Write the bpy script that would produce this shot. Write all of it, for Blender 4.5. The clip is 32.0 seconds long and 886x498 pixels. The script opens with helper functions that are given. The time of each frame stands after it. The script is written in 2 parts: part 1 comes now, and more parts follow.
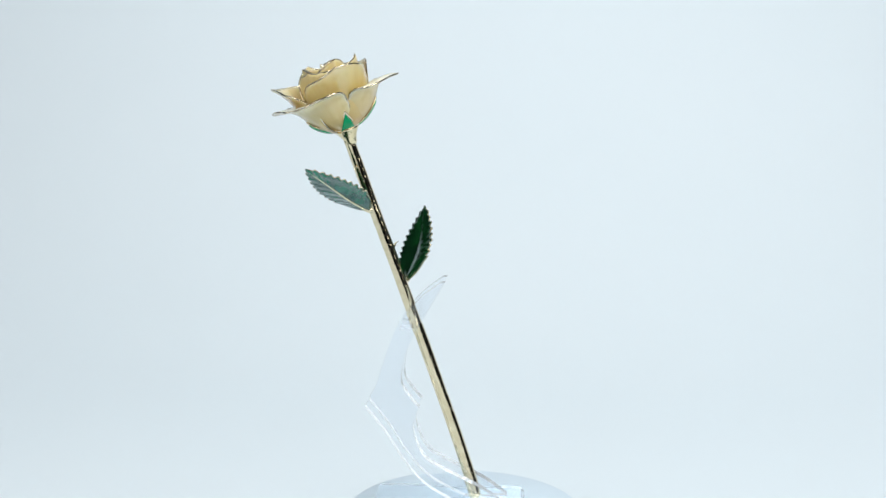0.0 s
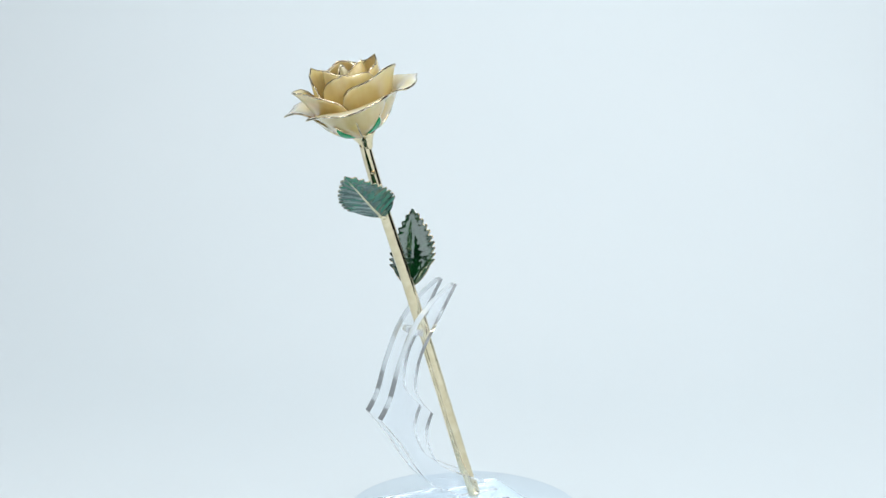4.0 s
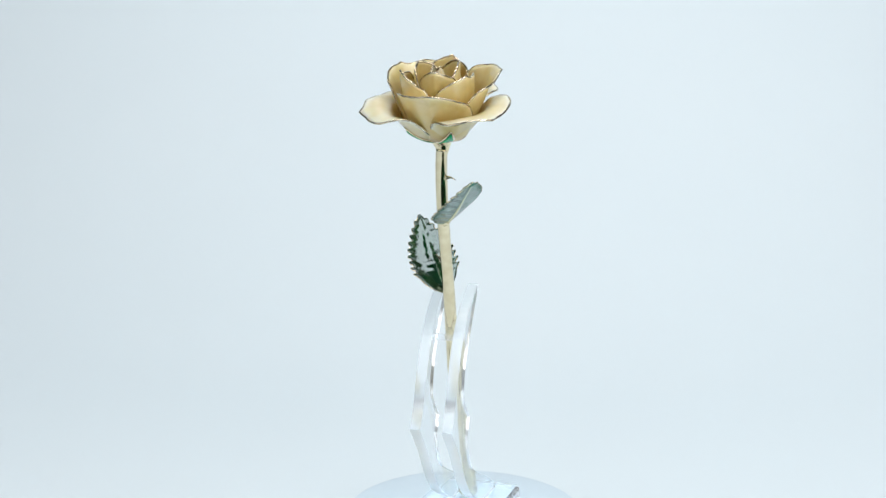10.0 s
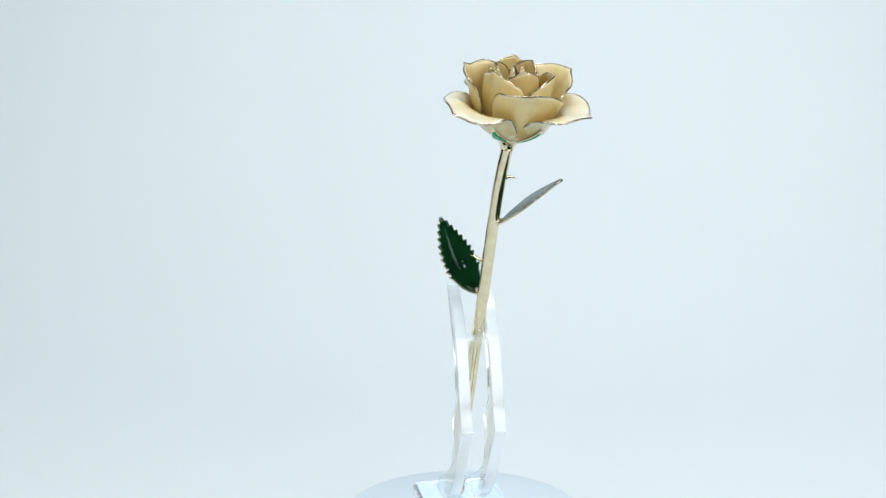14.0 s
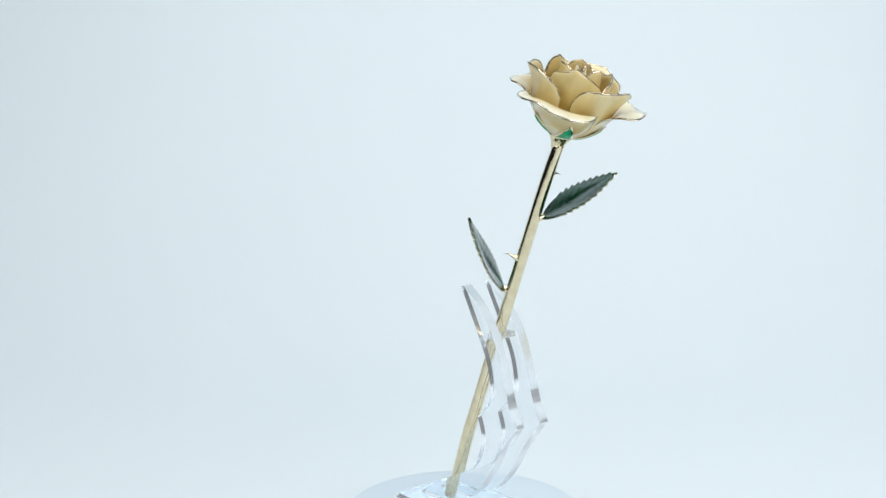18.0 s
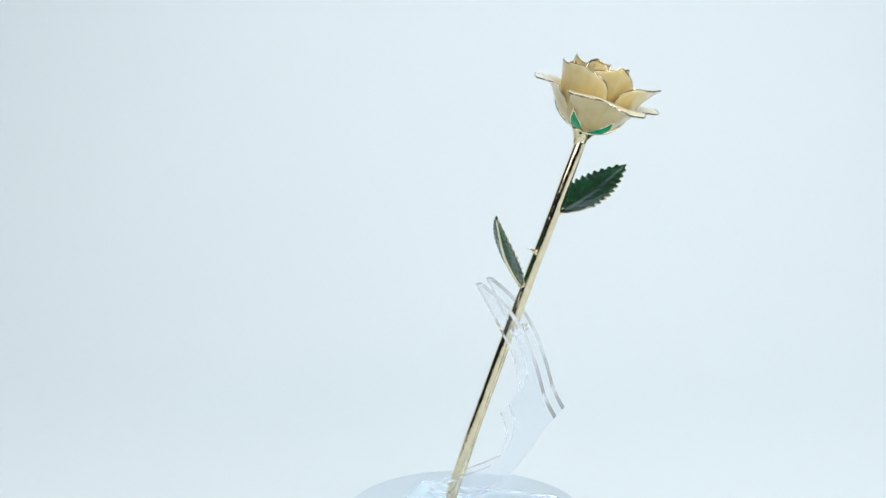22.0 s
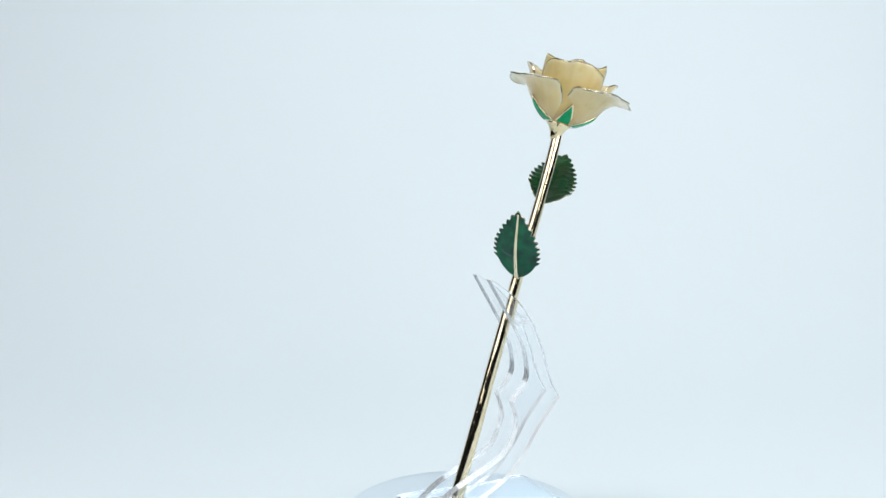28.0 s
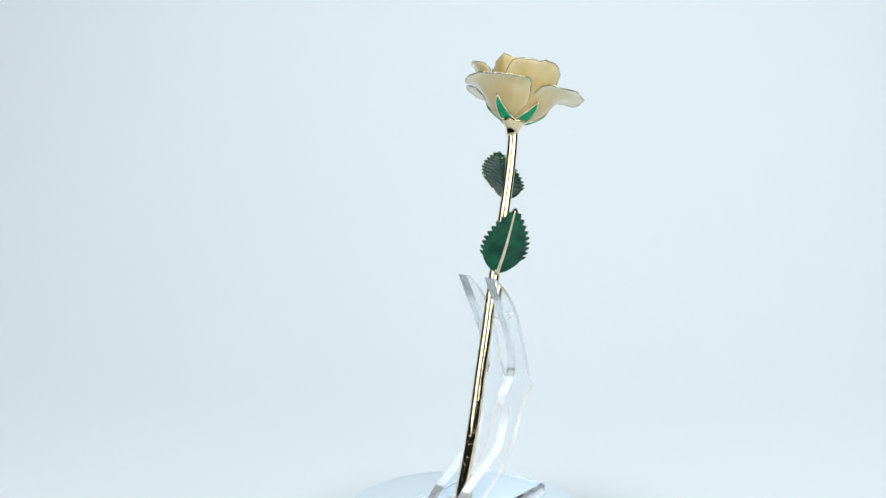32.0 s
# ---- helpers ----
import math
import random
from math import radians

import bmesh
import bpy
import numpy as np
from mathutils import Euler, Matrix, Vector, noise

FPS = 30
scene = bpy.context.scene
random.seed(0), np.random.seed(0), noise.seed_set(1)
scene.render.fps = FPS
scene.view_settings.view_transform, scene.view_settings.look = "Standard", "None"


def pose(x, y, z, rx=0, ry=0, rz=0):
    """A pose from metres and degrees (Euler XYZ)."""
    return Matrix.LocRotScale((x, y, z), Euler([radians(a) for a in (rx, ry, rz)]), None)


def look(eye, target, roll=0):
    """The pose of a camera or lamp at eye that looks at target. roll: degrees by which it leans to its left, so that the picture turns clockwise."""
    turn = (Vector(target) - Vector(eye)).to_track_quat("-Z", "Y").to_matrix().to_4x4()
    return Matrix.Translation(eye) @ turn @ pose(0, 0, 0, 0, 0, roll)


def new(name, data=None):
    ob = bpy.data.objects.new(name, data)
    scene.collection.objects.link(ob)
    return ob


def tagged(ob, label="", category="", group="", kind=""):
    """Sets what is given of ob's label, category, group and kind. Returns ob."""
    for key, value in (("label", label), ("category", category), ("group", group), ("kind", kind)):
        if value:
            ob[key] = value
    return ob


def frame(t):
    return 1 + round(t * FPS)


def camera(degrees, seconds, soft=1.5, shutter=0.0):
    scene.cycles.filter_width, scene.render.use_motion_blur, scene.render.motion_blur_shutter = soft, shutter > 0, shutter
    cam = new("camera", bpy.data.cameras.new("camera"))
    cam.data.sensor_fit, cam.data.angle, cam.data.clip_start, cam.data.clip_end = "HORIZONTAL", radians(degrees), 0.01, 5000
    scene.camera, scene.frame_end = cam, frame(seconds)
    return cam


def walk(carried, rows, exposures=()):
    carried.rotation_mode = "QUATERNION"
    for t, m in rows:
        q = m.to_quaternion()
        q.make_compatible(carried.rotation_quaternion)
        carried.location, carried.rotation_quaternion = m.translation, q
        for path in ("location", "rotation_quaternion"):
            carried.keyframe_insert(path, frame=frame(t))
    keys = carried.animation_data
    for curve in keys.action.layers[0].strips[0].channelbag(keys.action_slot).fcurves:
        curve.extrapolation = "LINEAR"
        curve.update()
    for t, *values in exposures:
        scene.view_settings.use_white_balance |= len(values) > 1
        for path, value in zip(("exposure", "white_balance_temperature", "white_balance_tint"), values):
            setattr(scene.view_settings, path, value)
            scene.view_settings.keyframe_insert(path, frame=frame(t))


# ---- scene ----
# One slow turntable: everything on it turns at RATE degrees a second, and is modelled in the pose of 16 s.
RATE = 7.452
EYE = (0.0, -0.6, 0.2375)
AIM = (-0.01798, 0.38628, 0.07339)
cam = camera(40.085, 32.0, soft=1.45)
walk(cam, [(0.0, look(EYE, AIM)), (32.0, look(EYE, AIM))], exposures=[(0.0, 0.0), (32.0, 0.0)])

# ---- light ----
world = bpy.data.worlds.new("studio_world")
world.use_nodes = True
world.node_tree.nodes["Background"].inputs[0].default_value = (0.55, 0.7, 0.85, 1)
world.node_tree.nodes["Background"].inputs[1].default_value = 0.02
scene.world = world


def softbox(name, place, target, size_x, size_y, watts, colour):
    lamp = bpy.data.lights.new(name, "AREA")
    lamp.shape, lamp.size, lamp.size_y, lamp.energy, lamp.color = "RECTANGLE", size_x, size_y, watts, colour
    ob = new(name, lamp)
    ob.matrix_world = look(place, target)
    return ob


softbox("softbox_right", (0.68, -0.74, 0.64), (0.0, 0.05, 0.14), 1.04, 0.58, 8.7, (1.0, 0.985, 0.978))
softbox("softbox_left", (-0.68, -0.72, 0.64), (0.0, 0.05, 0.14), 1.04, 0.58, 4.6, (0.995, 0.985, 0.98))
# unseen overhead fill, added only to brighten the paper sweep
softbox("added_backdrop_fill", (0.12, -0.16, 1.55), (0.08, 0.75, 0.33), 0.9, 0.3, 14.05, (0.99, 0.985, 0.978))


# ---- materials ----
def material(name):
    mat = bpy.data.materials.new(name)
    mat.use_nodes = True
    return mat, mat.node_tree.nodes, mat.node_tree.links, mat.node_tree.nodes["Principled BSDF"]


def ramp(nodes, links, source, stops):
    node = nodes.new("ShaderNodeValToRGB")
    el = node.color_ramp.elements
    el[0].position, el[0].color = stops[0][0], (*stops[0][1], 1)
    el[1].position, el[1].color = stops[-1][0], (*stops[-1][1], 1)
    for p, c in stops[1:-1]:
        e = el.new(p)
        e.color = (*c, 1)
    links.new(source, node.inputs[0])
    return node


def noise_node(nodes, links, scale, detail=4.0, stretch=(1, 1, 1), coords="Object"):
    tc, mp, n = nodes.new("ShaderNodeTexCoord"), nodes.new("ShaderNodeMapping"), nodes.new("ShaderNodeTexNoise")
    mp.inputs["Scale"].default_value = stretch
    n.inputs["Scale"].default_value, n.inputs["Detail"].default_value = scale, detail
    links.new(tc.outputs[coords], mp.inputs[0])
    links.new(mp.outputs[0], n.inputs["Vector"])
    return n


def bump(nodes, links, bsdf, source, strength, distance):
    b = nodes.new("ShaderNodeBump")
    b.inputs["Strength"].default_value, b.inputs["Distance"].default_value = strength, distance
    links.new(source, b.inputs["Height"])
    links.new(b.outputs[0], bsdf.inputs["Normal"])
    return b


def paper_material():
    mat, nodes, links, p = material("pale_backdrop_paper")
    n = noise_node(nodes, links, 3.0, 5.0)
    r = ramp(nodes, links, n.outputs[0], [(0.3, (0.71, 0.80, 0.85)), (0.7, (0.725, 0.812, 0.86))])
    links.new(r.outputs[0], p.inputs["Base Color"])
    p.inputs["Roughness"].default_value = 0.75
    n2 = noise_node(nodes, links, 900.0, 2.0)
    bump(nodes, links, p, n2.outputs[0], 0.05, 0.0004)
    return mat


def wall_material(name, low, high):
    mat, nodes, links, p = material(name)
    n = noise_node(nodes, links, 4.0)
    r = ramp(nodes, links, n.outputs[0], [(0.3, low), (0.7, high)])
    links.new(r.outputs[0], p.inputs["Base Color"])
    p.inputs["Roughness"].default_value = 0.8
    return mat


def gold_material(name, relief, deep, bright, smooth=0.06, dull=0.2):
    mat, nodes, links, p = material(name)
    n = noise_node(nodes, links, 260.0, 3.0)
    r = ramp(nodes, links, n.outputs[0], [(0.3, deep), (0.7, bright)])
    links.new(r.outputs[0], p.inputs["Base Color"])
    p.inputs["Metallic"].default_value = 1.0
    rr = noise_node(nodes, links, 700.0, 2.0)
    mr = nodes.new("ShaderNodeMapRange")
    mr.inputs["To Min"].default_value, mr.inputs["To Max"].default_value = smooth, dull
    links.new(rr.outputs[0], mr.inputs[0])
    links.new(mr.outputs[0], p.inputs["Roughness"])
    n2 = noise_node(nodes, links, 480.0, 4.0)
    pits = ramp(nodes, links, n2.outputs[0], [(0.0, (0.5, 0.5, 0.5)), (0.56, (0.5, 0.5, 0.5)), (0.68, (1, 1, 1))])
    bump(nodes, links, p, pits.outputs[0], relief, 0.0012)
    return mat


def petal_material(name, stops):
    mat, nodes, links, p = material(name)
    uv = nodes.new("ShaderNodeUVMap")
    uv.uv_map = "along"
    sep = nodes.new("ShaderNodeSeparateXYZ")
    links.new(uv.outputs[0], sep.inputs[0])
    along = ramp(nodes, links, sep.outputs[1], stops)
    mp, veins = nodes.new("ShaderNodeMapping"), nodes.new("ShaderNodeTexNoise")
    mp.inputs["Scale"].default_value = (16, 1.6, 1)
    links.new(uv.outputs[0], mp.inputs[0])
    links.new(mp.outputs[0], veins.inputs["Vector"])
    veins.inputs["Scale"].default_value, veins.inputs["Detail"].default_value = 1.0, 5.0
    blotch = noise_node(nodes, links, 110.0, 5.0)
    tint = ramp(nodes, links, blotch.outputs[0], [(0.3, (0.86, 0.82, 0.66)), (0.46, (0.96, 0.94, 0.88)), (0.68, (1, 1, 1))])
    vr = ramp(nodes, links, veins.outputs[0], [(0.35, (0.965, 0.945, 0.91)), (0.6, (1, 1, 1))])
    m1, m2 = nodes.new("ShaderNodeMix"), nodes.new("ShaderNodeMix")
    for m, a, b in ((m1, along, vr), (m2, None, tint)):
        m.data_type, m.blend_type = "RGBA", "MULTIPLY"
        m.inputs[0].default_value = 1.0
        links.new((a or m1).outputs[0 if a else 2], m.inputs[6])
        links.new(b.outputs[0], m.inputs[7])
    links.new(m2.outputs[2], p.inputs["Base Color"])
    p.inputs["Roughness"].default_value = 0.42
    p.inputs["Coat Weight"].default_value = 1.0
    p.inputs["Coat Roughness"].default_value = 0.06
    p.inputs["Subsurface Weight"].default_value = 0.35
    p.inputs["Subsurface Radius"].default_value = (1.0, 0.7, 0.35)
    p.inputs["Subsurface Scale"].default_value = 0.0025
    bump(nodes, links, p, veins.outputs[0], 0.06, 0.0006)
    return mat


def leaf_material(name, relief, ripple, gloss, rough, dark, mid, light, coat=0.0):
    mat, nodes, links, p = material(name)
    n = noise_node(nodes, links, 120.0, 4.0)
    r = ramp(nodes, links, n.outputs[0], [(0.3, dark), (0.5, mid), (0.72, light)])
    links.new(r.outputs[0], p.inputs["Base Color"])
    p.inputs["Roughness"].default_value = rough
    p.inputs["Specular IOR Level"].default_value = gloss
    p.inputs["Specular Tint"].default_value = (0.7, 0.92, 1.0, 1)
    p.inputs["Coat Weight"].default_value, p.inputs["Coat IOR"].default_value = coat, 1.75
    p.inputs["Coat Roughness"].default_value = 0.05
    uv = nodes.new("ShaderNodeUVMap")
    uv.uv_map = "along"
    w = nodes.new("ShaderNodeTexWave")
    w.inputs["Scale"].default_value, w.inputs["Distortion"].default_value = 2.6, 1.6
    w.inputs["Detail"].default_value = 3.0
    w.bands_direction = "Y"
    links.new(uv.outputs[0], w.inputs["Vector"])
    veins = bump(nodes, links, p, w.outputs[0], relief, 0.0009)
    n2 = noise_node(nodes, links, 260.0, 3.0)
    wavy = bump(nodes, links, p, n2.outputs[0], ripple, 0.0012)
    links.new(wavy.outputs[0], veins.inputs["Normal"])
    for socket in ("Normal", "Coat Normal"):
        links.new(veins.outputs[0], p.inputs[socket])
    return mat


def sepal_material():
    mat, nodes, links, p = material("bright_green_enamel")
    n = noise_node(nodes, links, 200.0, 3.0)
    r = ramp(nodes, links, n.outputs[0], [(0.3, (0.0, 0.26, 0.09)), (0.7, (0.002, 0.36, 0.145))])
    links.new(r.outputs[0], p.inputs["Base Color"])
    p.inputs["Roughness"].default_value = 0.25
    p.inputs["Specular IOR Level"].default_value = 0.25
    return mat


def acrylic_material(name, tint, rough=0.015, clear=1.0):
    mat, nodes, links, p = material(name)
    p.inputs["Base Color"].default_value = (*tint, 1)
    p.inputs["Transmission Weight"].default_value = clear
    p.inputs["IOR"].default_value = 1.49
    p.inputs["Roughness"].default_value = rough
    n = noise_node(nodes, links, 60.0, 2.0)
    bump(nodes, links, p, n.outputs[0], 0.03, 0.001)
    return mat


def disc_material():
    mat, nodes, links, p = material("pale_gloss_disc")
    n = noise_node(nodes, links, 30.0, 4.0)
    r = ramp(nodes, links, n.outputs[0], [(0.3, (0.585, 0.71, 0.803)), (0.7, (0.60, 0.72, 0.808))])
    links.new(r.outputs[0], p.inputs["Base Color"])
    p.inputs["Roughness"].default_value = 0.33
    return mat


def chrome_material():
    mat, nodes, links, p = material("polished_rim_metal")
    p.inputs["Base Color"].default_value = (0.24, 0.28, 0.33, 1)
    p.inputs["Metallic"].default_value = 1.0
    n = noise_node(nodes, links, 200.0, 2.0)
    mr = nodes.new("ShaderNodeMapRange")
    mr.inputs["To Min"].default_value, mr.inputs["To Max"].default_value = 0.04, 0.12
    links.new(n.outputs[0], mr.inputs[0])
    links.new(mr.outputs[0], p.inputs["Roughness"])
    return mat


PAPER = paper_material()
DIM = wall_material("dark_studio_paint", (0.017, 0.020, 0.027), (0.024, 0.028, 0.036))
PALE = wall_material("white_ceiling_paint", (0.76, 0.775, 0.78), (0.80, 0.815, 0.82))
GOLD, STEM_GOLD = gold_material("pale_gold_rim", 0.36, (0.22, 0.175, 0.10), (0.80, 0.73, 0.57), 0.03, 0.1), gold_material("pale_gold_stem", 0.08, (0.68, 0.585, 0.385), (0.81, 0.72, 0.515), 0.03, 0.09)
CUP_GOLD = gold_material("pitted_gold_cup", 0.22, (0.70, 0.59, 0.35), (0.85, 0.74, 0.5), 0.03, 0.12)
# orange petal bases, darkened further: shade deep in the bloom is painted into the low stops
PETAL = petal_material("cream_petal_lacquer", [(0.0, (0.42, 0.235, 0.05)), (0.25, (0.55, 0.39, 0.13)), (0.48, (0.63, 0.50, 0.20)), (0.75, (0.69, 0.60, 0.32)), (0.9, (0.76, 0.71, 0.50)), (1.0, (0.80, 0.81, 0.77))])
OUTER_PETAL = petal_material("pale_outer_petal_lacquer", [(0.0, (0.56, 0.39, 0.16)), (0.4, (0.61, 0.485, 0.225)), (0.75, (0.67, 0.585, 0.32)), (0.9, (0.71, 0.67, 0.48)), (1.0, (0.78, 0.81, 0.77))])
SEPAL = sepal_material()
LEAF = leaf_material("veined_green_leaf_enamel", 0.4, 0.1, 0.8, 0.2, (0.002, 0.055, 0.034), (0.003, 0.095, 0.056), (0.005, 0.165, 0.08), 0.5)
LEAF_BACK = leaf_material("deep_green_leaf_enamel", 0.16, 0.1, 0.4, 0.18, (0.001, 0.036, 0.016), (0.002, 0.07, 0.03), (0.003, 0.14, 0.05))
LEAF_FACE = leaf_material("smooth_green_leaf_enamel", 0.03, 0.1, 0.85, 0.07, (0.001, 0.018, 0.005), (0.002, 0.03, 0.007), (0.003, 0.055, 0.011), 0.45)
LEAF_TOP = leaf_material("mottled_green_leaf_enamel", 0.05, 0.24, 0.85, 0.2, (0.001, 0.022, 0.008), (0.002, 0.042, 0.014), (0.003, 0.08, 0.022))
ACRYLIC, THICK_ACRYLIC = acrylic_material("clear_acrylic", (0.955, 0.97, 0.988)), acrylic_material("thick_clear_acrylic", (0.715, 0.76, 0.79))
# clear acrylic edges: their whitish diffuse share stands in for light passing inside the plate
CUT_ACRYLIC = acrylic_material("polished_acrylic_edge", (0.90, 0.95, 0.99), 0.05, 0.80)
PALED_UNDER_EDGE = acrylic_material("acrylic_under_edge_painted_pale", (0.92, 0.96, 0.985), 0.05, 0.38)
PALED_OUTER_EDGE = acrylic_material("acrylic_outer_edge_painted_pale", (0.86, 0.93, 0.975), 0.05, 0.64)
DISC, CHROME = disc_material(), chrome_material()


# ---- mesh helpers ----
def part(name, bm, mat, parent=None, label="", smooth=True):
    me = bpy.data.meshes.new(name)
    bmesh.ops.recalc_face_normals(bm, faces=bm.faces)
    bm.to_mesh(me)
    bm.free()
    me.materials.append(mat)
    for poly in me.polygons:
        poly.use_smooth = smooth
    ob = new(name, me)
    ob.parent = parent
    return tagged(ob, label)


def box(bm, x0, x1, y0, y1, z0, z1):
    v = [bm.verts.new((x, y, z)) for z in (z0, z1) for y in (y0, y1) for x in (x0, x1)]
    for f in ((0, 2, 3, 1), (4, 5, 7, 6), (0, 1, 5, 4), (2, 6, 7, 3), (0, 4, 6, 2), (1, 3, 7, 5)):
        bm.faces.new([v[i] for i in f])


def tube(bm, points, radii, sides=8, closed=False, caps=True):
    """A round bar along the points."""
    pts = [Vector(p) for p in points]
    n = len(pts)
    rings, up = [], None
    for i, p in enumerate(pts):
        a = pts[(i - 1) % n] if closed or i else p
        b = pts[(i + 1) % n] if closed or i < n - 1 else p
        d = (b - a).normalized()
        if up is None:
            up = d.orthogonal().normalized()
        up = (up - d * up.dot(d))
        up = up.normalized() if up.length > 1e-9 else d.orthogonal().normalized()
        side = d.cross(up)
        r = radii[i] if isinstance(radii, (list, tuple)) else radii
        rings.append([bm.verts.new(p + (up * math.cos(2 * math.pi * k / sides) + side * math.sin(2 * math.pi * k / sides)) * r) for k in range(sides)])
    for i in range(n if closed else n - 1):
        a, b = rings[i], rings[(i + 1) % n]
        for k in range(sides):
            bm.faces.new((a[k], a[(k + 1) % sides], b[(k + 1) % sides], b[k]))
    if caps and not closed:
        bm.faces.new(rings[0][::-1])
        bm.faces.new(rings[-1])


def lathe(bm, profile, m, sides=48):
    """A turned body: (radius, height) pairs round the axis of m."""
    rings = [[bm.verts.new(m @ Vector((r * math.cos(2 * math.pi * k / sides), r * math.sin(2 * math.pi * k / sides), h))) for k in range(sides)] for r, h in profile]
    for a, b in zip(rings, rings[1:]):
        for k in range(sides):
            bm.faces.new((a[k], a[(k + 1) % sides], b[(k + 1) % sides], b[k]))
    bm.faces.new(rings[0][::-1])
    bm.faces.new(rings[-1])


def sheet(bm, grid, thick, uvs=None):
    """A curved sheet with thickness over a grid of points (rows along, columns across)."""
    rows, cols = len(grid), len(grid[0])
    nor = [[None] * cols for _ in range(rows)]
    for j in range(rows):
        for i in range(cols):
            du = grid[j][min(i + 1, cols - 1)] - grid[j][max(i - 1, 0)]
            dv = grid[min(j + 1, rows - 1)][i] - grid[max(j - 1, 0)][i]
            c = du.cross(dv)
            nor[j][i] = c.normalized() if c.length > 1e-14 else Vector((0, 0, 1))
    layer = bm.loops.layers.uv.new("along")
    skins = []
    for sgn in (0.5, -0.5):
        skins.append([[bm.verts.new(grid[j][i] + nor[j][i] * thick * sgn) for i in range(cols)] for j in range(rows)])

    def quad(vs, ids):
        f = bm.faces.new(vs)
        for loop, (j, i) in zip(f.loops, ids):
            loop[layer].uv = uvs(j, i) if uvs else (i / (cols - 1), j / (rows - 1))

    for k, skin in enumerate(skins):
        for j in range(rows - 1):
            for i in range(cols - 1):
                ids = [(j, i), (j, i + 1), (j + 1, i + 1), (j + 1, i)]
                if k:
                    ids.reverse()
                quad([skin[a][b] for a, b in ids], ids)
    edge = [(0, i) for i in range(cols)] + [(j, cols - 1) for j in range(1, rows)] + [(rows - 1, i) for i in range(cols - 2, -1, -1)] + [(j, 0) for j in range(rows - 2, 0, -1)]
    for a, b in zip(edge, edge[1:] + edge[:1]):
        quad([skins[1][a[0]][a[1]], skins[1][b[0]][b[1]], skins[0][b[0]][b[1]], skins[0][a[0]][a[1]]], [a, b, b, a])


def bezier(p, t):
    """A point on a curve of (radius, height): four points are a Bezier curve, more a curve through them all."""
    if len(p) > 4:
        k = min(int(t * (len(p) - 1)), len(p) - 2)
        f = t * (len(p) - 1) - k
        a, b, c, d = p[max(k - 1, 0)], p[k], p[k + 1], p[min(k + 2, len(p) - 1)]
        return tuple(0.5 * (2 * y + (z - x) * f + (2 * x - 5 * y + 4 * z - w) * f * f + (3 * y - x - 3 * z + w) * f ** 3) for x, y, z, w in zip(a, b, c, d))
    q = 1 - t
    return tuple(q ** 3 * a + 3 * q * q * t * b + 3 * q * t * t * c + t ** 3 * d for a, b, c, d in zip(*p))


def spline(points, steps):
    """A smooth curve through the points."""
    pts = [Vector(p) for p in points]
    out = []
    for i in range(len(pts) - 1):
        a, b, c, d = pts[max(i - 1, 0)], pts[i], pts[i + 1], pts[min(i + 2, len(pts) - 1)]
        for k in range(steps):
            t = k / steps
            out.append(0.5 * (2 * b + (c - a) * t + (2 * a - 5 * b + 4 * c - d) * t * t + (3 * b - a - 3 * c + d) * t ** 3))
    return out + [pts[-1]]


# ---- the studio ----
def studio():
    bm = bmesh.new()
    profile = [(-1.1, -0.035), (-0.4, -0.035), (0.2, -0.035)]
    profile += [(0.3 + 0.5 * math.sin(a), 0.465 - 0.5 * math.cos(a)) for a in [k * math.pi / 40 for k in range(1, 21)]]
    profile += [(0.8, 0.9), (0.8, 1.35)]
    grid = [[Vector((x, y, z)) for x in (-1.2, -0.6, 0.0, 0.6, 1.2)] for y, z in profile]
    sheet(bm, grid, 0.002)
    tagged(part("backdrop", bm, PAPER), "seamless pale blue-white paper sweep behind the turntable", "backdrop", kind="structure")
    for name, b in (("wall_north", (-1.7, 1.7, 1.3, 1.4, -0.8, 2.1)), ("wall_south", (-1.7, 1.7, -2.0, -1.9, -0.8, 2.1)),
                    ("wall_west", (-1.8, -1.7, -2.0, 1.4, -0.8, 2.1)), ("wall_east", (1.7, 1.8, -2.0, 1.4, -0.8, 2.1)),
                    ("ceiling", (-1.8, 1.8, -2.0, 1.4, 2.1, 2.2)), ("floor", (-1.8, 1.8, -2.0, 1.4, -0.9, -0.8))):
        bm = bmesh.new()
        box(bm, *b)
        tagged(part(name, bm, PALE if name == "ceiling" else DIM, smooth=False), "plain white studio ceiling" if name == "ceiling" else "plain dark grey studio surface", name.split("_")[0], kind="structure")
    table = tagged(new("studio_table"), "plain pale table under the paper sweep", "table")
    table.location = (0, 0, -0.8)
    bm = bmesh.new()
    box(bm, -1.2, 1.2, -1.1, 0.82, 0.734, 0.764)
    part("tabletop", bm, PAPER, table, smooth=False)
    for x in (-1.12, 1.12):
        for y in (-1.02, 0.74):
            bm = bmesh.new()
            box(bm, x - 0.03, x + 0.03, y - 0.03, y + 0.03, 0.0, 0.734)
            part("leg", bm, DIM, table, smooth=False)


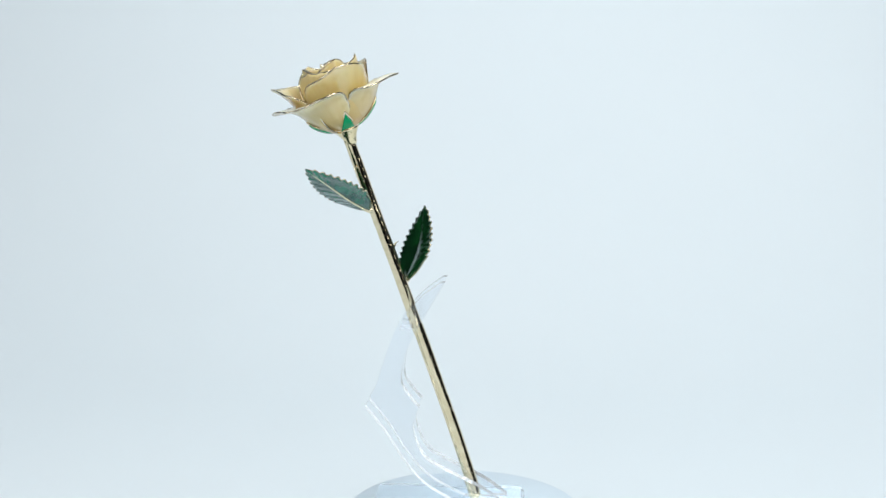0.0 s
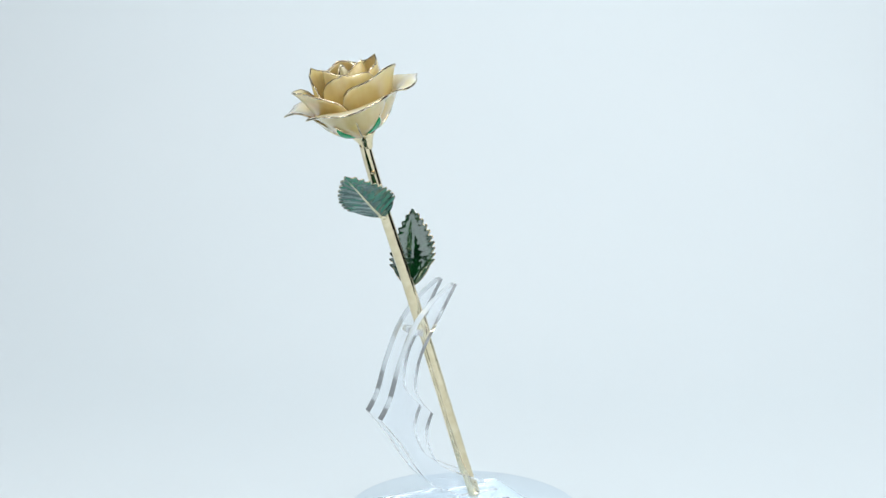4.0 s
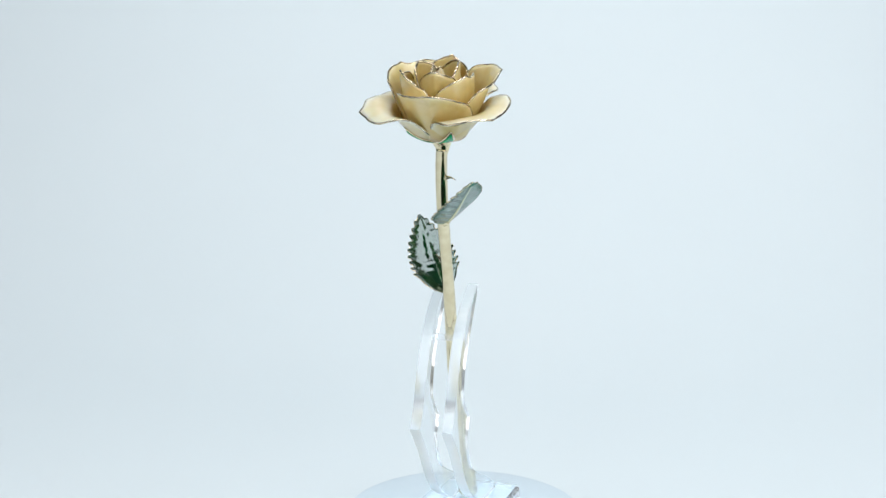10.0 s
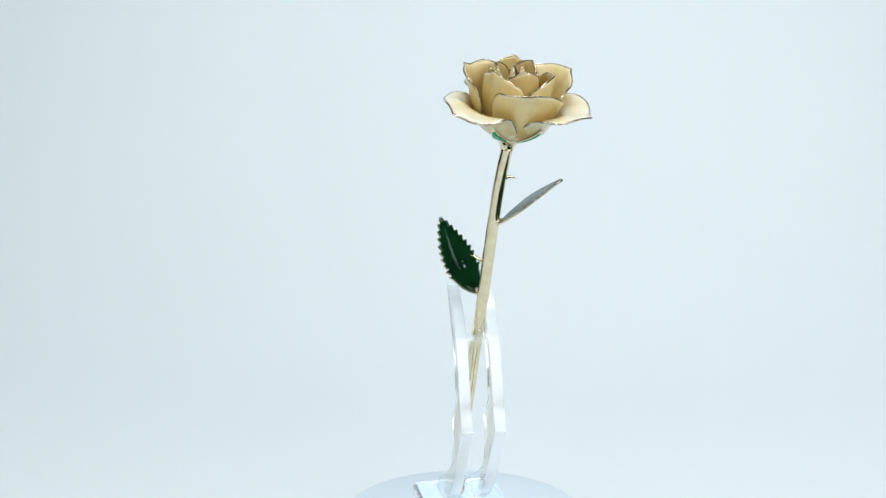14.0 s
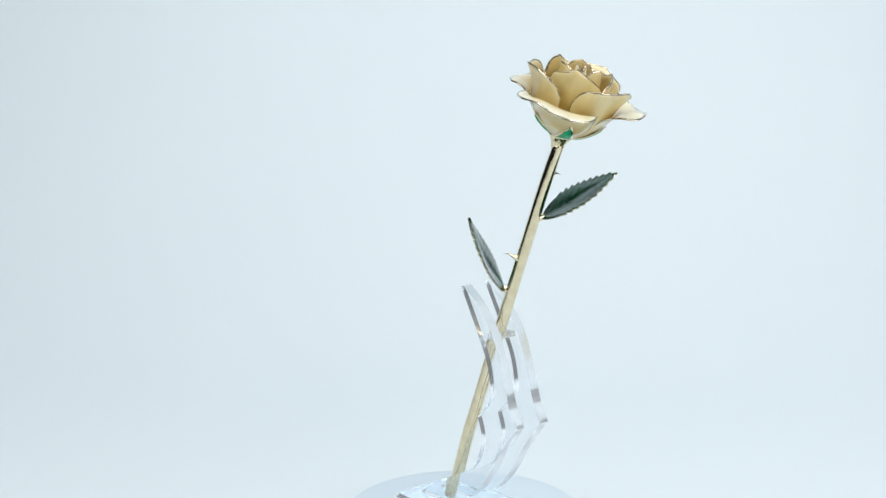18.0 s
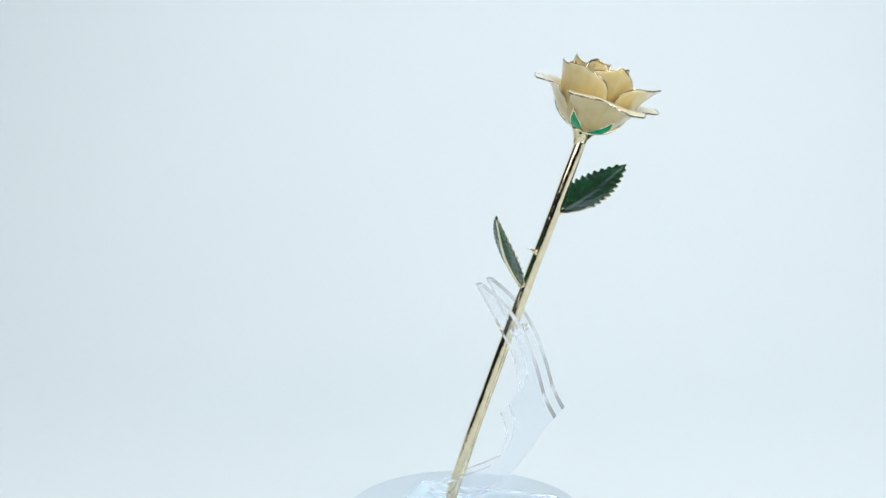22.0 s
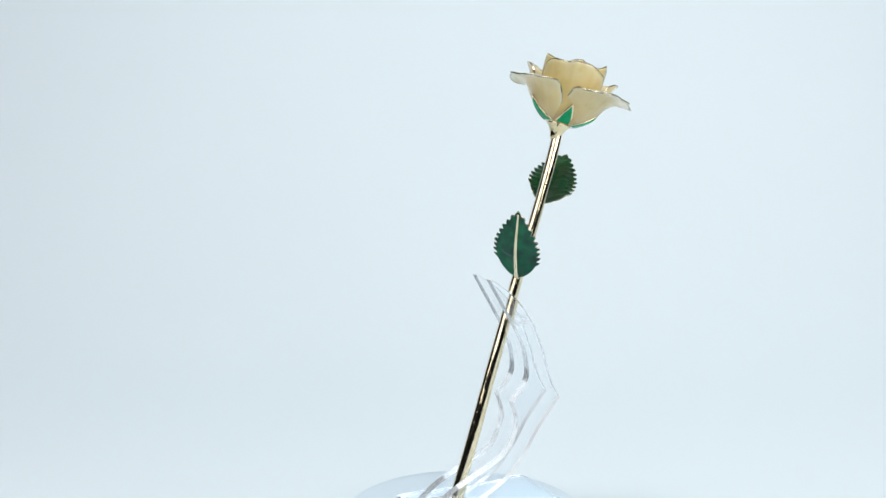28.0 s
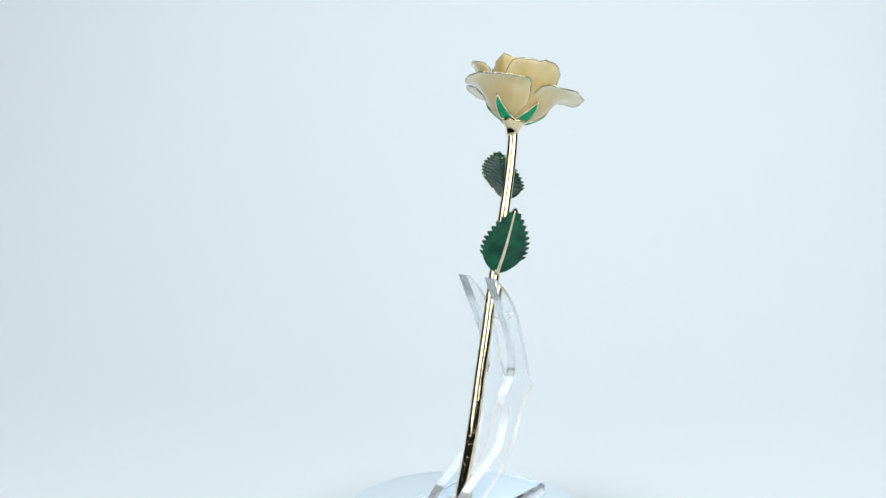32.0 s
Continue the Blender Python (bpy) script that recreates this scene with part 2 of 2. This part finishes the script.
def turntable():
    base = tagged(new("turntable"), "round pale glossy turntable with a polished edge", "turntable")
    bm = bmesh.new()
    lathe(bm, [(0.060, -0.006), (0.0604, -0.0012), (0.0612, -0.001), (0.0613, -0.0006), (0.0611, -0.0002), (0.0605, 0.0), (0.001, 0.0)], Matrix(), 128)
    part("platter", bm, DISC, base)
    bm = bmesh.new()
    lathe(bm, [(0.0603, -0.0075), (0.0624, -0.007), (0.0624, -0.0016), (0.062, -0.0012), (0.0605, -0.0012)], Matrix(), 128)
    part("rim", bm, CHROME, base, "polished metal edge ring")
    bm = bmesh.new()
    lathe(bm, [(0.056, -0.034), (0.056, -0.0075), (0.001, -0.0075)], Matrix(), 96)
    part("drum", bm, DISC, base)
    return base


# ---- the stand ----
LEAN = Vector((0.565, -0.825, 0)).normalized()
ACROSS = Vector((-LEAN.y, LEAN.x, 0))
STAND_WAY = Vector((0.4417, -0.8972, 0)).normalized()
STAND_ACROSS = Vector((-STAND_WAY.y, STAND_WAY.x, 0))


STEM = spline([(-0.0041, 0.0044, 0.0088), (-0.0019, -0.0011, 0.0275), (0.0014, -0.0067, 0.0475), (0.0055, -0.0122, 0.0675), (0.0094, -0.0178, 0.0875), (0.0137, -0.0234, 0.1075), (0.0177, -0.0291, 0.1275), (0.0217, -0.0352, 0.1475), (0.0258, -0.0409, 0.1675), (0.0293, -0.0449, 0.1825), (0.0322, -0.0474, 0.193)], 6)


def side(u, v, z):
    """A point of the stand by its way forwards, across, and its height, in millimetres."""
    return (STAND_WAY * u + STAND_ACROSS * v + Vector((0, 0, z))) * 0.001


def extruded(bm, outline, v0, v1, bevel=0.0005):
    a = [bm.verts.new(side(u, v0, z)) for u, z in outline]
    b = [bm.verts.new(side(u, v1, z)) for u, z in outline]
    n = len(a)
    bm.faces.new(a[::-1])
    bm.faces.new(b)
    for i in range(n):
        bm.faces.new((a[i], a[(i + 1) % n], b[(i + 1) % n], b[i]))
    bmesh.ops.bevel(bm, geom=[e for e in bm.edges if e.calc_face_angle(0) > 0.9], offset=bevel, segments=2, affect="EDGES")


def stand():
    base = tagged(new("rose_stand"), "clear acrylic flower stand with two flame-shaped uprights", "stand")
    outer = spline([(11.6, 122.0, 0), (23, 113, 0), (33, 100, 0), (40, 83, 0), (45, 67, 0), (50, 58, 0)], 5)
    outer2 = spline([(50, 58, 0), (39, 44, 0), (30, 29.5, 0), (20, 18, 0), (8, 10.5, 0), (0, 6.55, 0)], 5)
    inner2 = spline([(-22, 6.55, 0), (-10, 15.5, 0), (11, 26, 0), (20.5, 33, 0), (25.5, 47, 0), (22.5, 58, 0)], 5)
    inner = spline([(22.5, 58, 0), (26.5, 62.5, 0), (31, 69.5, 0), (31, 78, 0), (28, 89, 0), (20.5, 103, 0), (9.3, 122.4, 0)], 5)
    outline = [(p.x, p.y) for p in outer + outer2[1:] + inner2 + inner[1:]]
    for v in (-10.9, 5.1):
        bm = bmesh.new()
        extruded(bm, outline, v, v + 5.3, 0.0003)
        upright = part("upright", bm, ACRYLIC, base, smooth=False)
        upright.visible_shadow = False
        upright.data.materials.append(CUT_ACRYLIC)
        upright.data.materials.append(PALED_OUTER_EDGE)
        upright.data.materials.append(PALED_UNDER_EDGE)
        for poly in upright.data.polygons:
            # outer faces get painted-in brightness, most on those that look down
            outer_face = 0 if poly.normal.dot(STAND_WAY) < 0.2 else 2 if poly.normal.z > -0.1 else 3
            poly.material_index = 0 if abs(poly.normal.dot(STAND_ACROSS)) > 0.9 else outer_face or 1
    # the cross bar between the uprights, against which the stem leans
    bm = bmesh.new()
    extruded(bm, [(26.7, 97.2), (32.0, 98.2), (31.5, 101.0), (26.2, 100.0)], -5.58, 5.08, 0.0004)
    part("cross_bar", bm, CUT_ACRYLIC, base, smooth=False).visible_shadow = False
    bm = bmesh.new()
    outline = []
    for cu, cv, a0 in ((43, 18, 0), (-27, 18, 90), (-27, -18.5, 180), (43, -18.5, 270)):
        outline += [(cu + 4 * math.cos(radians(a0 + k * 15)), cv + 4 * math.sin(radians(a0 + k * 15))) for k in range(7)]
    rings = []
    for inset, z in ((0, 0.2), (0, 4.6), (0.7, 5.9), (1.8, 6.4)):
        rings.append([bm.verts.new(side(u - math.copysign(inset, u - 8), v - math.copysign(inset, v + 0.25), z)) for u, v in outline])
    for a, b in zip(rings, rings[1:]):
        for k in range(len(a)):
            bm.faces.new((a[k], a[(k + 1) % len(a)], b[(k + 1) % len(a)], b[k]))
    bm.faces.new(rings[0][::-1])
    bm.faces.new(rings[-1])
    plate = part("base_plate", bm, THICK_ACRYLIC, base, smooth=False)
    plate.visible_shadow = False
    plate.data.materials.append(CUT_ACRYLIC)
    for poly in plate.data.polygons:
        poly.material_index = 0 if abs(poly.normal.z) > 0.9 else 1
    return base


# ---- the rose ----
NECK = Vector((0.0325, -0.0475, 0.1962))
TILT = radians(19.5)
AXIS = LEAN * math.sin(TILT) + Vector((0, 0, math.cos(TILT)))
FORE = LEAN * math.cos(TILT) - Vector((0, 0, math.sin(TILT)))


def bloom(r, phi, h):
    """A point of the bloom: millimetres from its axis, degrees round it from the lean, millimetres along it."""
    a = radians(phi)
    return NECK + (FORE * (r * math.cos(a)) + ACROSS * (r * math.sin(a)) + AXIS * h) * 0.001


OUTER_MID = ((2.5, 1.7), (9, 3.8), (15, 8.0), (19, 13), (22.5, 17.6), (28, 20.0), (33.5, 18.8))
OUTER_SIDE = ((2.5, 1.7), (7, 4.1), (11.5, 7.6), (15.2, 11.7), (18, 15.5), (20.5, 18.6), (23, 19.8))
OUTER_PHI = (-67, 49, 166)


def outer_skin(phi, t):
    """Radius and height on the outer petals' back, whichever petal lies there."""
    gap = min((abs((phi - p + 180) % 360 - 180) for p in OUTER_PHI))
    w = min(1.0, gap / 62) ** 2.2
    (ra, ha), (rb, hb) = bezier(OUTER_MID, t), bezier(OUTER_SIDE, t)
    return ra + (rb - ra) * w, ha + (hb - ha) * w


def petal(rose, phi, half, centre, flank, seed, cusp=2.0, sharp=1.6, swirl=0.8, round_off=0.22, wave=0.5, lift=0.0, pale=0.93, skew=0.0, rim_r=0.00044, lacquer=PETAL, open_side=0):
    """One lacquered petal: its midline and its flank are Bezier curves of (radius, height)."""
    rng = random.Random(seed)
    p1, p2, p3 = (rng.uniform(0, 6.28) for _ in range(3))
    cols, rows = 33, 19
    grid = []
    for j in range(rows):
        row = []
        for i in range(cols):
            s = 2 * i / (cols - 1) - 1
            top = 1 - (0.8 * max(0.0, (abs(s) - 0.42) / 0.58) ** 1.7 if s * open_side > 0 else round_off * max(0.0, (abs(s) - 0.7) / 0.3) ** 2)
            t = j / (rows - 1) * top
            w = abs(s) ** sharp
            rc, hc = bezier(centre, t)
            rf, hf = bezier(flank, t)
            r, h = rc + (rf - rc) * w, hc + (hf - hc) * w
            tip = max(0.0, 1 - abs(s) / 0.16) ** 1.5 * max(0.0, (t - 0.75) / 0.25) * cusp
            r += tip * (1 - lift) + swirl * s
            h += tip * lift + skew * max(0.0, s if skew < 0 else -s) ** 1.5 * t * (1 if skew < 0 else -1)
            edge = max(0.0, (t - 0.45) / 0.55) ** 2 * wave
            h += edge * (math.sin(3.1 * s * 2 + p1) + 0.6 * math.sin(7.3 * s + p2))
            r += edge * 0.7 * math.sin(4.4 * s + p3)
            nick = max(0.0, (t - 0.8) / 0.2)
            r += nick * 0.4 * noise.noise((s * 9, seed, 0.3))
            h += nick * 0.3 * noise.noise((s * 11, seed, 7.3))
            row.append(bloom(r, phi + s * half, h))
        grid.append(row)
    bm = bmesh.new()
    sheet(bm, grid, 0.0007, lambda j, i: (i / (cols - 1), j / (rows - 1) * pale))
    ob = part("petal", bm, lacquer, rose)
    rim = [grid[j][0] for j in range(4, rows)] + [grid[-1][i] for i in range(1, cols)] + [grid[j][-1] for j in range(rows - 2, 3, -1)]
    bm = bmesh.new()
    tube(bm, rim, [rim_r * (0.92 + 0.22 * noise.noise(p * 400)) for p in rim], 8)
    part("rim", bm, GOLD, ob, "thin gold-plated petal edge")


def sepal(rose, phi, length, width):
    rows, cols = 14, 9

    def grid(scale, lift, t0):
        out = []
        for j in range(rows):
            k = j / (rows - 1)
            t = t0 + (length * 0.86 - t0) * k if scale < 1 else length * k
            r, h = outer_skin(phi, 0.06 + t)
            half = width * scale * (1 - k) * (0.8 + 0.5 * k) + 0.05
            out.append([bloom(r + 0.65 + lift, phi + math.degrees((2 * i / (cols - 1) - 1) * half / max(r, 4)), h - 0.4 - lift * 0.5) for i in range(cols)])
        return out

    bm = bmesh.new()
    sheet(bm, grid(1.0, 0.0, 0.0), 0.0007)
    ob = part("sepal", bm, STEM_GOLD, rose, "gold-edged sepal")
    bm = bmesh.new()
    sheet(bm, grid(0.68, 0.45, 0.05), 0.0005)
    part("enamel", bm, SEPAL, ob, "bright green enamel inlay")


def leaf(rose, foot, tip, outward, width, seed, rib, arch, ripple, fold, groove, back, face):
    foot, tip, n = Vector(foot), Vector(tip), Vector(outward)
    m = (tip - foot)
    length = m.length
    m.normalize()
    n = (n - m * n.dot(m)).normalized()
    w = m.cross(n)
    rng = random.Random(seed)
    teeth = 9
    rows = []
    for k in range(6):
        rows.append((k * 0.05, 0.0))
    for k in range(teeth):
        y0 = 0.27 + 0.70 * k / teeth
        d = 0.70 / teeth
        rows += [(y0 + 0.30 * d, 0.13 * rng.uniform(0.8, 1.2)), (y0 + 0.52 * d, 0.14 * rng.uniform(0.8, 1.2)), (y0 + 0.62 * d, -0.05), (y0 + 0.95 * d, 0.0)]
    rows += [(1.0, 0.0)]
    grid, cols = [], 21
    for y, tooth in rows:
        body = math.sin(math.pi * min(1, y) ** 0.78) ** 0.85 if 0 < y < 1 else 0.0
        body = max(body, 0.05 if y < 0.5 else 0.02)
        hw = width * 0.5 * (body + tooth * (0.55 + 0.45 * body))
        row = []
        for i in range(cols):
            s = 2 * i / (cols - 1) - 1
            rise = -fold * abs(s) * hw + arch * math.sin(math.pi * y) - 0.00025 * math.sin(7 * y + 3 * s + seed)
            rise += (ripple * math.cos(7.5 * s + 0.8 * math.sin(5 * y + seed)) + groove * math.exp(-(s / 0.2) ** 2)) * math.sin(math.pi * y)
            lift = (0.35 * d * length * tooth * 8) * abs(s) ** 4 * 0.12
            row.append(foot + m * (y * length + lift) + w * (s * hw) + n * rise)
        grid.append(row)
    bm = bmesh.new()
    sheet(bm, grid, 0.0009, lambda j, i: (2 * i / (cols - 1) - 1, rows[j][0] - 0.2 * abs(2 * i / (cols - 1) - 1)))
    ob = part("leaf", bm, back, rose, "dark green enamel leaf with a toothed gold edge")
    ob.data.materials.append(face)
    quads = (len(rows) - 1) * (cols - 1)
    for k in range(quads, 2 * quads):
        ob.data.polygons[k].material_index = 1
    bm = bmesh.new()
    rim = [g[0] for g in grid] + [g[-1] for g in grid[::-1]][1:]
    tube(bm, rim, 0.00032, 6)
    part("rim", bm, GOLD, ob, "toothed gold edge")
    bm = bmesh.new()
    ribs = [rib * (1 - 0.5 * k / len(grid)) for k in range(len(grid) - 1)]
    mid = [g[cols // 2] + n * (k - 0.0003) for g, k in zip(grid, ribs)]
    tube(bm, mid, ribs, 8)
    part("midrib", bm, STEM_GOLD, ob, "raised gold midrib")
    # the stalk by which it grows out of the stem
    near = min(STEM, key=lambda p: (p - foot).length)
    bm = bmesh.new()
    tube(bm, [near, near.lerp(foot, 0.5) - Vector((0, 0, 0.0004)), foot + m * 0.002], [0.0018, 0.0016, 0.0015], 10)
    part("stalk", bm, STEM_GOLD, ob)


def thorn(rose, tip):
    tip = Vector(tip)
    near = min(STEM, key=lambda p: (p - tip).length) - Vector((0, 0, 0.001))
    d = tip - near
    bm = bmesh.new()
    tube(bm, [near + d * 0.15, near + d * 0.42 + Vector((0, 0, 0.0004)), near + d * 0.7 + Vector((0, 0, 0.0007)), tip], [0.0019, 0.0009, 0.00038, 0.00008], 10)
    part("thorn", bm, STEM_GOLD, rose)


def rose_flower():
    rose = tagged(new("rose"), "cream lacquered rose with gold-edged petals on a gold stem", "flower")
    bm = bmesh.new()
    n = len(STEM)
    pts, rad = [], []
    foot, way = STEM[0], (STEM[0] - STEM[1]).normalized()
    for down, r in ((0.0021, 0.0009), (0.0017, 0.0019), (0.001, 0.0027)):
        pts.append(foot + way * down)
        rad.append(r)
    for i, p in enumerate(STEM):
        k = i / (n - 1)
        pts.append(p)
        rad.append(0.00318 - 0.00052 * k + 0.00012 * noise.noise(p * 140))
    tube(bm, pts, rad, 20)
    part("stem", bm, STEM_GOLD, rose, "polished pale gold stem")
    bm = bmesh.new()
    cup = [NECK + AXIS * h for h in (-0.0062, -0.0052, -0.004, -0.0028, -0.0017, -0.0007, 0.0002, 0.001, 0.0017, 0.002)]
    tube(bm, cup, [0.0022, 0.00268, 0.0030, 0.0034, 0.0039, 0.0045, 0.0051, 0.0058, 0.0064, 0.0060], 32)
    part("receptacle", bm, CUP_GOLD, rose, "flared gold cup under the petals")
    for phi in (98, 25, -45, -113, 170):
        sepal(rose, phi, 0.42, 5.3)
    # three rings of three petals, then the bud
    for k, (phi, far, high) in enumerate(zip(OUTER_PHI, (33.8, 34.4, 31.8), (18.8, 20.2, 18.7))):
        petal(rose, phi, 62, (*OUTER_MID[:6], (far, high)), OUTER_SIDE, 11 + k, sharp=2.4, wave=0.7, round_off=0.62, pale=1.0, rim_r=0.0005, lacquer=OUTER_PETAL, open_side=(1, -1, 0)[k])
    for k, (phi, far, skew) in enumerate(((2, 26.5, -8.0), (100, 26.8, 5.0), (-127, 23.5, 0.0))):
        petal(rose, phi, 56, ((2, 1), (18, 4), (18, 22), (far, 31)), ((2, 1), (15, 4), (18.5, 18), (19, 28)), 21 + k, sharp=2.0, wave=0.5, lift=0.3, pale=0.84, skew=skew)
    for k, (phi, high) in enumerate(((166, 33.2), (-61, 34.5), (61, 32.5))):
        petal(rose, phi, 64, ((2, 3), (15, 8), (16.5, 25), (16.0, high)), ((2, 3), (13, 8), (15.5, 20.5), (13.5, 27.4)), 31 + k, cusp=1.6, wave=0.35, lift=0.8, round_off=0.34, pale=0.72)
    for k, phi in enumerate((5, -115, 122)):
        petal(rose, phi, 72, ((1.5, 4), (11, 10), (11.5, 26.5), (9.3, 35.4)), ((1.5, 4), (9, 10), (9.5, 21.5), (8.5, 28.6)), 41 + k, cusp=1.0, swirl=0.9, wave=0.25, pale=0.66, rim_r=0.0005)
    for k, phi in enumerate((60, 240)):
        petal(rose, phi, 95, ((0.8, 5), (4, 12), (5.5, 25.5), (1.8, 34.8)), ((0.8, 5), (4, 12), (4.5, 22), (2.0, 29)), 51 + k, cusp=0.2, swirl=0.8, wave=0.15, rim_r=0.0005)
    leaf(rose, (0.0270, -0.0395, 0.1576), (0.0584, -0.0542, 0.1798), (0.61, 0.12, -0.78), 0.0222, 3, 0.0007, 0.0005, 0.00008, 0.10, 0.0002, LEAF, LEAF_TOP)
    leaf(rose, (0.0130, -0.0265, 0.1212), (-0.0051, -0.0265, 0.1571), (-0.82, 0.39, -0.41), 0.022, 8, 0.0011, 0.0014, 0.00007, 0.03, 0.0005, LEAF_BACK, LEAF_FACE)
    thorn(rose, (0.0354, -0.0417, 0.1783))
    thorn(rose, (0.0104, -0.0325, 0.1406))
    return rose


studio()
TURNTABLE, STAND, ROSE = turntable(), stand(), rose_flower()


def motions():
    rows = [(2.0 * k, pose(0, 0, 0, 0, 0, RATE * (2.0 * k - 16.0))) for k in range(17)]
    for thing in (TURNTABLE, STAND, ROSE):
        walk(thing, rows)


motions()
